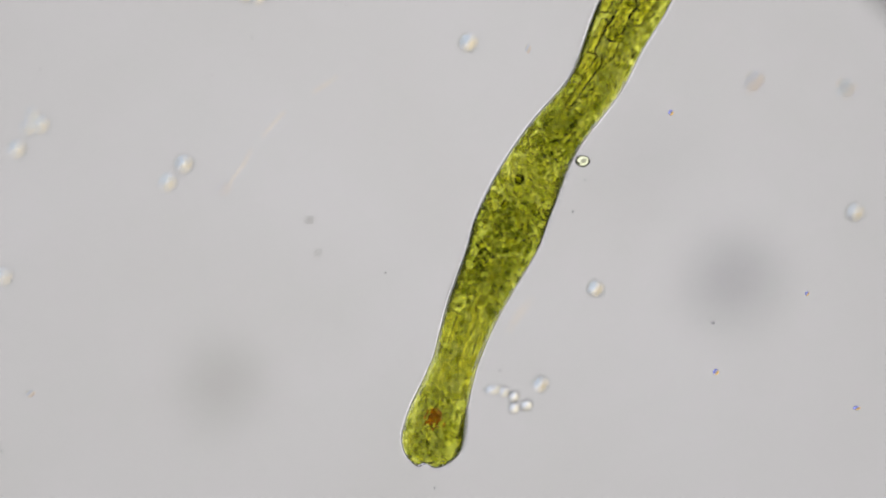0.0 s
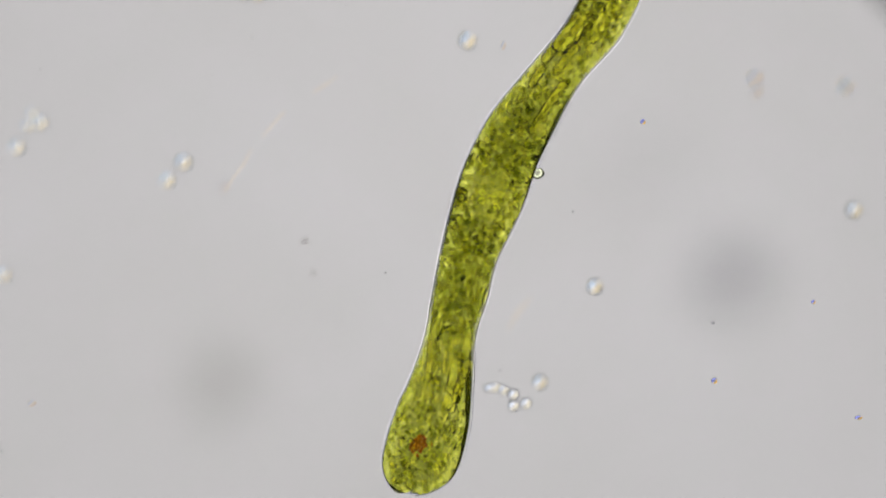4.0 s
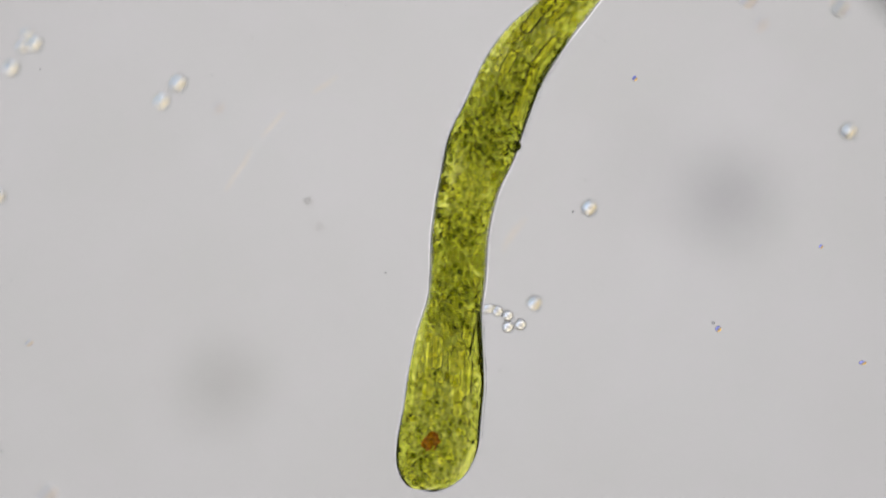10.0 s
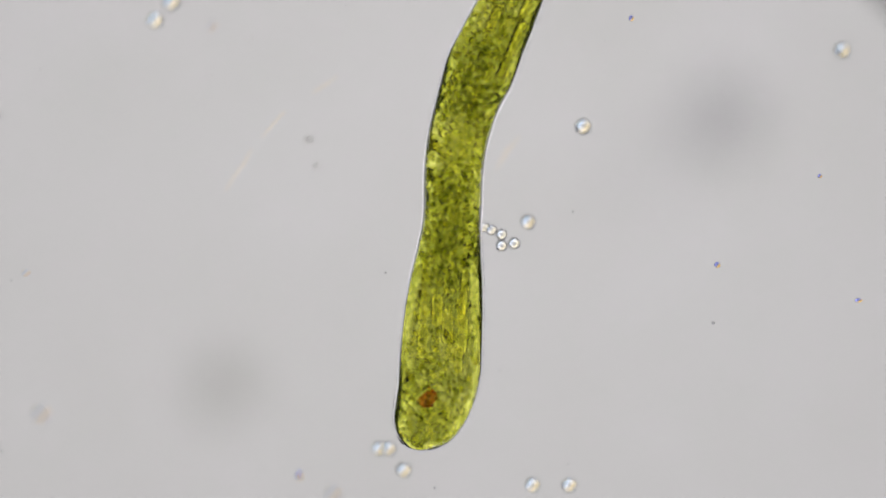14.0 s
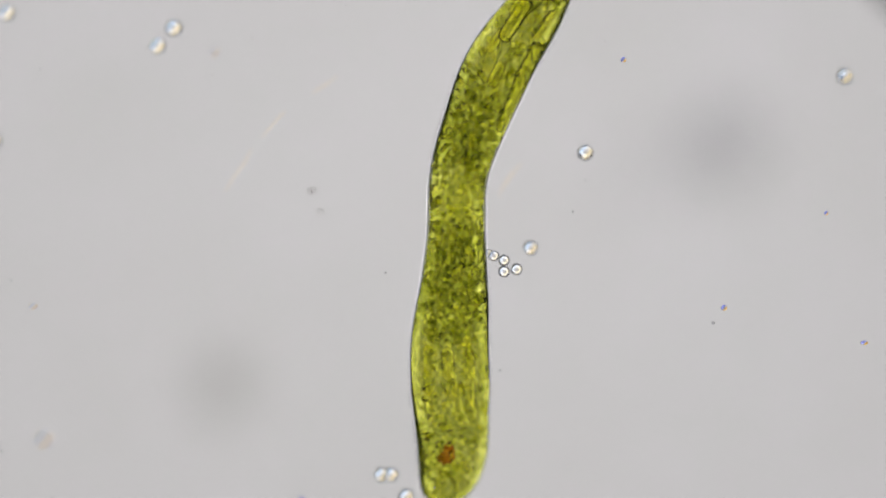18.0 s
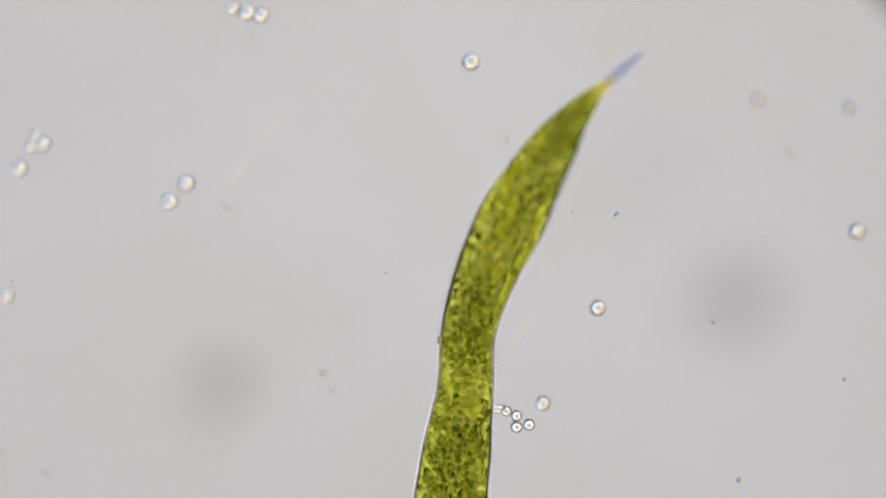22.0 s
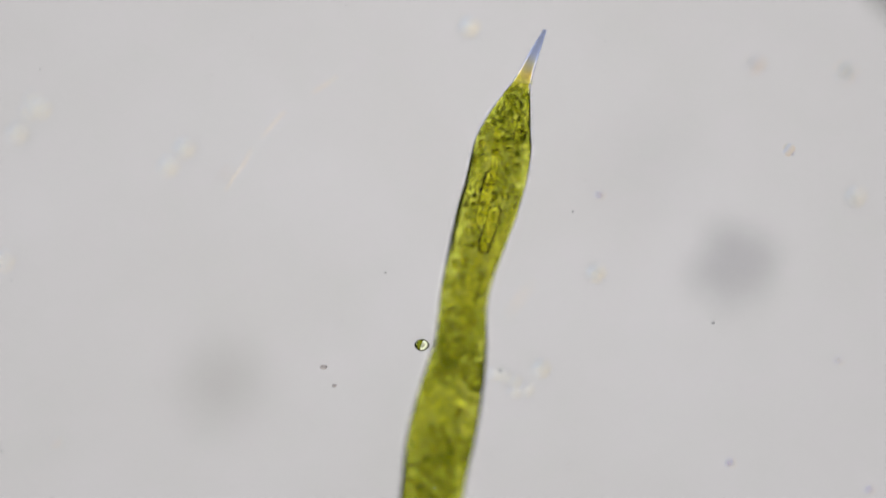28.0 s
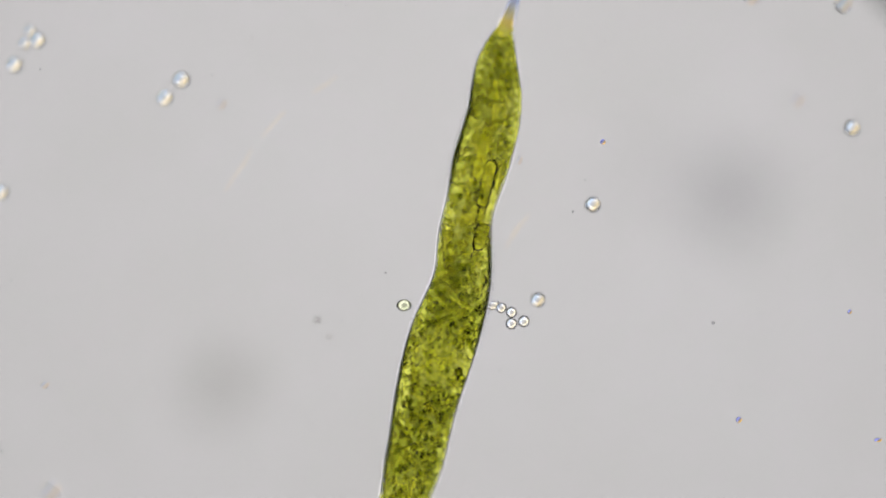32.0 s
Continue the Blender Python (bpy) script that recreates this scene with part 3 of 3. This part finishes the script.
for j, ob in enumerate(PIECES):
    mid = (j + 0.5) * STEP
    if mid < 92 or mid > LENGTH - 14:
        continue
    a, b = half_broad(mid), half_flat(mid)
    dense = float(np.interp(mid, (92, 130, 200, 300, 500, 560, 650, 690, 720, 770, 900, 960, 1080, 1150, LENGTH), (.25, 1, .9, .6, .6, 1.15, 1.2, .8, .8, 1.2, 1.25, .8, .65, .85, .8)))
    dark, pale = bmesh.new(), bmesh.new()
    grains(dark, mid, a, b, int((a * b) ** 0.5 * 0.21 * dense + rng.random()), 2.4, 5.6 if mid < 960 else 4.6, 1, 0.90 if mid < 960 else 0.95, True)
    grains(pale, mid, a, b, int((a * b) ** 0.5 * (0.10 if mid < 1060 else 0.06) + rng.random()), 2.6, 5.6, 2, 0.88, False)
    for name, bm, mat, label in (("chloroplasts", dark, GRAIN, "dark green chloroplast discs"), ("droplets", pale, DROP, "tiny pale refractive drops")):
        if not bm.verts:
            bm.free()
            continue
        tagged(part(name, bm, mat, ob, label), kind="stuff")


def rod(length, radius, sides=12):
    """A round-ended starch rod along y."""
    bm = bmesh.new()
    bmesh.ops.create_uvsphere(bm, u_segments=sides, v_segments=10, radius=radius)
    for v in bm.verts:
        v.co = Vector((v.co.x, v.co.z, v.co.y * 0.8))
        v.co.y += (length / 2 - radius) * (1 if v.co.y > 0 else -1)
    bmesh.ops.recalc_face_normals(bm, faces=bm.faces[:])
    return bm


for u, side, up, size, thick in RODS:
    ob = part("starch_rod", rod(size / 1000, thick / 1000), STARCH if u < 600 else STARCH_PALE, PIECES[int(u / STEP)], "pale rod-shaped starch body")
    ob.matrix_basis = pose(side / 1000, 0, up / 1000, 0, 0, rng.uniform(-5, 5))

# Round vesicles, most of them near the nucleus: from the tail's tip, round the body, radius.
VESICLE = make_clear("clear_vesicle", 1.22, (0.96, 0.96, 0.66), (1.0, 1.0, 0.82), 70.0)
for k in range(52):
    u = rng.gauss(NUCLEUS, 42) if k < 38 else rng.uniform(220, LENGTH - 120)
    r, ang = rng.uniform(5.0, 8.5) if k < 38 else rng.uniform(4, 6), rng.uniform(0, 2 * math.pi)
    ob = part("vesicle", blob(r / 1000, (1, rng.uniform(0.95, 1.2), 0.9), 0.05, k, 2), VESICLE, PIECES[int(u / STEP)], "clear round vesicle")
    ob.location = (max(0, half_broad(u) - 14) / 1000 * math.cos(ang), 0, max(0, half_flat(u) - 14) / 1000 * math.sin(ang))

nucleus = part("nucleus", blob(0.020, (1.25, 2.0, 0.9), 0.05, 4, 3), NUCLEAR, PIECES[int(NUCLEUS / STEP)], "pale oval nucleus")
reservoir = part("reservoir", blob(0.017, (1.0, 1.3, 0.7), 0.08, 6, 3), NUCLEAR, PIECES[int((LENGTH - 76) / STEP)], "pale clear reservoir beside the eyespot")
reservoir.location = (0.022, 0, 0.016)
spot_bm = blob(0.0132, (0.95, 1.4, 0.6), 0.3, 8, 3)
eyespot = part("eyespot", spot_bm, EYESPOT, PIECES[int((LENGTH - 90) / STEP)], "orange-red eyespot")
eyespot.matrix_basis = pose(-0.0116, 0, 0.0065, 0, 0, 28)


# ---- what floats and lies round the cell ----
def on_slide(ob, x, y, r, drift=None, lift=0.035, rest=0.0):
    """Rests ob, of radius r, on the slide; drift: its way over the slide, rows of seconds, x, y."""
    MOVERS.append((ob, x, y, lift if drift else slide_z(x) + r / 1000 + rest, drift))
    return ob


def bead(x, y, r, mat, label, group="", stretch=(1, 1, 0.9), name="round_cell", category="cell", drift=None, seed=None, lift=0.035, rest=0.0):
    ob = mesh_object(name, blob(r / 1000, stretch, 0.05, int(x) if seed is None else seed, 3), mat)
    tagged(ob, label, category, group)
    return on_slide(ob, x, y, r * stretch[2], drift, lift, rest)


CLEAR = "small clear round cell lying on the glass slide"
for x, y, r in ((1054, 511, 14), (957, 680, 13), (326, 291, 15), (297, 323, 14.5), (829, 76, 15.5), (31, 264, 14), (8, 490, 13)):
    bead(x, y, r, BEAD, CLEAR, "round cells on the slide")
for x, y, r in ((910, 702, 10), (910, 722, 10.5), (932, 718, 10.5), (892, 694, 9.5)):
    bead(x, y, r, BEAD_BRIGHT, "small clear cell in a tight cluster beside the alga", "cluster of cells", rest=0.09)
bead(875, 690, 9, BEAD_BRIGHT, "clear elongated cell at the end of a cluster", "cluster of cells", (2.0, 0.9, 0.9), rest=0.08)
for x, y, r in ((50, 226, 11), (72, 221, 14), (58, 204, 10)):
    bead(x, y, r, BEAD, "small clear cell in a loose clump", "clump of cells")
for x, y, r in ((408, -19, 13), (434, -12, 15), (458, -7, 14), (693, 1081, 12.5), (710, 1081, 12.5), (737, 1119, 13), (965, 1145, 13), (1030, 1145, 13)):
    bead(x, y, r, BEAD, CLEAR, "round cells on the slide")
bead(1498, 157, 15, BEAD_SOFT, "pale round cell on the slide, a blue and yellow lens fringe painted on", "faint cells", rest=-0.14)
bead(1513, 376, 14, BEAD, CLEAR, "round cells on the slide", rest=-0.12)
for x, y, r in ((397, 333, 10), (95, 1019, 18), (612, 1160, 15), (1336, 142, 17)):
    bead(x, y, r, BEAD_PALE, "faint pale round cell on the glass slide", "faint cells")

# Motes that drift over the slide.
bead(1188, 199, 5, MOTE, "tiny dark mote drifting over the slide", "drifting motes", name="mote", category="mote",
     drift=((0, 1188, 199), (2, 1160, 206), (5, 1130, 226), (7, 1123, 246), (10, 1135, 282), (13, 1144, 310), (17, 1125, 345), (19, 1119, 349),
            (21, 1099, 345), (22, 1088, 346), (23, 1081, 350), (25, 1070, 360), (28, 1068, 372), (32, 1073, 400)))
bead(1268, 659, 5.5, MOTE, "tiny dark mote drifting over the slide", "drifting motes", name="mote", category="mote",
     drift=((0, 1268, 659), (2, 1266, 666), (5, 1267, 686), (7, 1273, 697), (10, 1283, 726), (13, 1290, 748), (17, 1300, 780), (19, 1301, 794),
            (21, 1303, 807), (22, 1305, 818), (24, 1304, 838), (28, 1304, 857), (32, 1315, 894)))
bead(1518, 723, 5, MOTE, "tiny dark mote drifting over the slide", "drifting motes", (1.4, 0.8, 0.7), "mote", "mote",
     drift=((0, 1518, 723), (2, 1517, 733), (7, 1532, 762), (10, 1539, 786), (13, 1542, 811), (17, 1546, 842), (19, 1553, 856), (21, 1550, 864), (32, 1562, 930)))
bead(1430, 520, 4, MOTE, "tiny dark mote drifting over the slide", "drifting motes", name="mote", category="mote",
     drift=((0, 1430, 520), (7, 1452, 553), (10, 1465, 580), (13, 1472, 594), (17, 1480, 613), (19, 1484, 625), (21, 1487, 635), (22, 1492, 639), (28, 1501, 672), (32, 1512, 702)))
bead(547, 390, 5.5, FAINT_MOTE, "small grey mote drifting over the slide", "drifting motes", (1.25, 0.8, 0.6), "mote", "mote",
     drift=((0, 547, 390), (2, 538, 407), (5, 541, 444), (7, 547, 470), (10, 556, 503), (13, 568, 529), (17, 570, 575), (19, 569, 594), (22, 566, 626), (25, 569, 656), (28, 566, 684), (32, 566, 720)), lift=0.27)
bead(561, 448, 4.2, FAINT_MOTE, "small grey mote drifting over the slide", "drifting motes", (1.1, 0.8, 0.6), "mote", "mote",
     drift=((0, 561, 448), (2, 555, 467), (5, 556, 499), (7, 568, 520), (11, 578, 558), (13, 580, 578), (17, 588, 612), (19, 581, 630), (22, 584, 656), (25, 584, 695), (28, 586, 718), (32, 586, 750)), lift=0.28)
bead(52, 698, 7.5, BEAD_PALE, "tiny pale cell drifting over the slide", "drifting motes", (1.2, 0.9, 0.8), "mote", "mote",
     drift=((0, 52, 698), (10, 61, 751), (13, 65, 767), (19, 77, 788), (22, 75, 804), (32, 81, 832)))
bead(935, 86, 7, BEAD_PALE, "tiny pale cell drifting over the slide", "drifting motes", (0.8, 1.2, 0.8), "mote", "mote",
     drift=((0, 935, 86), (2, 914, 82), (5, 880, 84), (10, 876, 130), (19, 880, 180), (22, 892, 214), (28, 900, 300), (32, 925, 432)))
bead(1330, 150, 12, BEAD_PALE, "faint pale cell drifting over the slide", "faint cells", name="round_cell",
     drift=((0, 1330, 150), (24, 1399, 243), (28, 1411, 290), (32, 1420, 330)), lift=0.3)
bead(552, 1128, 7, MOTE, "small dark mote on the slide", "drifting motes", (0.8, 1.2, 0.7), "mote", "mote")

# The cell that travels with the alga, first at its flank, then round to its other side.
rider = tagged(mesh_object("oval_cell", blob(0.0115, (1.15, 0.95, 0.95), 0.05, 3, 3), BEAD_GREEN),
               "small greenish oval cell riding along the alga", "cell")
RIDE = ((0, 1032, 285, 0), (2, 988, 289, 0), (5, 933, 320, .02), (7, 924, 350, .04), (10, 920, 402, .045), (13, 902, 446, .05), (17, 870, 500, .05),
        (19, 835, 530, .05), (22, 792, 570, .04), (23, 783, 588, .03), (24, 782, 606, .13), (25, 775, 618, .27), (28, 745, 644, .28), (30, 732, 663, .05), (32, 720, 690, 0))

# ---- dirt: a soft smudge on the cover glass, one on the condenser; and painted shade ----
smudge = mesh_object("smudge", disc(0.15, 48, 0.2, 2, 0.002), make_dirt_or_shade("soft_grime", (0.875, 0.875, 0.88), 0.115), smooth=False)
tagged(smudge, "soft grey smudge of dirt on the cover glass", "smudge", kind="stuff")
SMUDGE_Z = 1.45
cover = mesh_object("cover_glass", box(4.0, 3.0, 0.03), GLASS, smooth=False)
tagged(cover, "thin clear cover glass over the water drop", "glass pane", kind="structure")

CONDENSER_Z = -2.0
condenser = mesh_object("condenser_glass", box(3.2, 2.4, 0.05), GLASS, smooth=False)
condenser.location = (0, 0, CONDENSER_Z)
tagged(condenser, "clear condenser glass between the lamp and the slide", "glass pane", kind="structure")
# Tab added under the slide to block lamp light at the top right corner.
corner_tab = mesh_object("corner_shade_tab", box(0.5, 0.5, 0.01, 0.002), BLACK, smooth=False)
corner_tab.matrix_basis = pose(*(spot(1568, 0, CONDENSER_Z + 0.031) + Vector((0.182, 0.182, 0))), 0, 0, 45)
tagged(corner_tab, "black tab added to darken the field's corner like a diaphragm edge", "diaphragm", kind="structure")
haze = mesh_object("dust_shade_patch", disc(0.19, 48, 0.2, 5, 0.002), make_dirt_or_shade("thin_grime", (0.925, 0.925, 0.918), 0.15), smooth=False)
haze.location = spot(392, 685, CONDENSER_Z + 0.027)
# Painted shade: a faint tint that dims the background right of the middle.
film = mesh_object("dust_shade_patch", disc(0.26, 48, 0.25, 9, 0.002), make_dirt_or_shade("painted_dimness", (0.982, 0.982, 0.984), 0.2), smooth=False)
film.location = spot(1140, 290, CONDENSER_Z + 0.027)
tagged(film, "very faint broad patch of painted shade on the condenser glass", "dust")
tagged(haze, "faint patch of dust on the condenser glass", "dust")

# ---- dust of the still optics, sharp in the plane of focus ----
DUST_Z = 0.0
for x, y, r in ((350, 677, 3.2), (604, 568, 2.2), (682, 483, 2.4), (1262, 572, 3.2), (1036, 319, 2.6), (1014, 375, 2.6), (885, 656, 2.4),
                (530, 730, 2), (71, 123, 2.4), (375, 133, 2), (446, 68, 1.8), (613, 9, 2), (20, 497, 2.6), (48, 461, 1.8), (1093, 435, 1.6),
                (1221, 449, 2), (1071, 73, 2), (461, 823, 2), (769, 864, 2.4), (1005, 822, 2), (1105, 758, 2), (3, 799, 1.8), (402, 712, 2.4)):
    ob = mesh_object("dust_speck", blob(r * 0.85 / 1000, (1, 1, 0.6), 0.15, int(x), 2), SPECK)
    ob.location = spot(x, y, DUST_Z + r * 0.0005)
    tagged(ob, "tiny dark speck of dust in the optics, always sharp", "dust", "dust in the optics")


def fibre(points, radius, z, label, group):
    """A flat clear fibre along points of the slide; its origin is its first point."""
    start = spot(*points[0], z)
    bm = bmesh.new()
    prev = None
    for k in range(len(points)):
        c = spot(*points[k], z) - start
        d = spot(*points[min(k + 1, len(points) - 1)], z) - spot(*points[max(k - 1, 0)], z)
        thin = radius * (0.35 if k in (0, len(points) - 1) else 1.0)
        n = Vector((-d.y, d.x, 0)).normalized() * thin
        ring = [bm.verts.new(c + n * math.cos(a) + Vector((0, 0, thin * math.sin(a)))) for a in np.linspace(0, 2 * math.pi, 8, endpoint=False)]
        if prev:
            for i in range(8):
                bm.faces.new((prev[i], prev[(i + 1) % 8], ring[(i + 1) % 8], ring[i]))
        prev = ring
    bmesh.ops.recalc_face_normals(bm, faces=bm.faces[:])
    ob = tagged(mesh_object("fibre", bm, FIBRE), label, "fibre", group)
    ob.location = start
    return ob


for way in (((398, 340), (415, 312), (432, 290), (446, 262)), ((462, 244), (480, 224), (496, 206), (506, 196)), ((552, 166), (566, 156), (580, 148), (598, 134))):
    fibre(way, 0.0026, DUST_Z - 0.11, "faint pale fibre in the optics, always sharp", "fibres in the optics")
for way in (((912, 572), (924, 552), (934, 538), (942, 528)), ((900, 590), (908, 572), (916, 556), (926, 542))):
    ob = fibre(way, 0.0026, SLIDE_TOP + 0.002, "faint pale fibre lying on the slide beside the alga", "fibres on the slide")
    MOVERS.append((ob, *way[0], slide_z(way[0][0]) + 0.004, None))


# ---- what moves ----
def motions():
    times = sorted(set(STAGE_T.tolist()) | {p[0] for p in RISE})
    rest = slide.matrix_basis.copy()
    walk(slide, [(t, Matrix.Translation(settled(t)) @ rest) for t in times])
    walk(euglena, [(t, Matrix.Translation(stage(t))) for t in times])
    height = {t: SMUDGE_Z + 5.5 * (settled(t).z - settled(0).z) for t in times}
    walk(cover, [(t, Matrix.Translation((stage(t).x, stage(t).y, height[t] - 0.016))) for t in times])
    walk(smudge, [(t, Matrix.Translation(seen_at(1298, 500, height[t], stage(t)))) for t in times])
    lying = [lies(row) for row in SWIM]
    for j, ob in enumerate(PIECES):
        walk(ob, [(row[0], made[j]) for row, made in zip(SWIM, lying)])
    for ob, x, y, z, drift in MOVERS:
        if drift is None:
            walk(ob, [(t, Matrix.Translation(seen_at(x, y, z + settled(t).z, settled(t)))) for t in times])
        else:
            d = np.array(drift, float)
            walk(ob, [(t, Matrix.Translation(spot(float(np.interp(t, d[:, 0], d[:, 1])), float(np.interp(t, d[:, 0], d[:, 2])), z) + stage(t))) for t in times])
    r = np.array(RIDE, float)
    walk(rider, [(t, Matrix.Translation(spot(float(np.interp(t, r[:, 0], r[:, 1])), float(np.interp(t, r[:, 0], r[:, 2])), float(np.interp(t, r[:, 0], r[:, 3]))) + stage(t)))
                 for t in sorted(set(times) | set(r[:, 0].tolist()))])


motions()
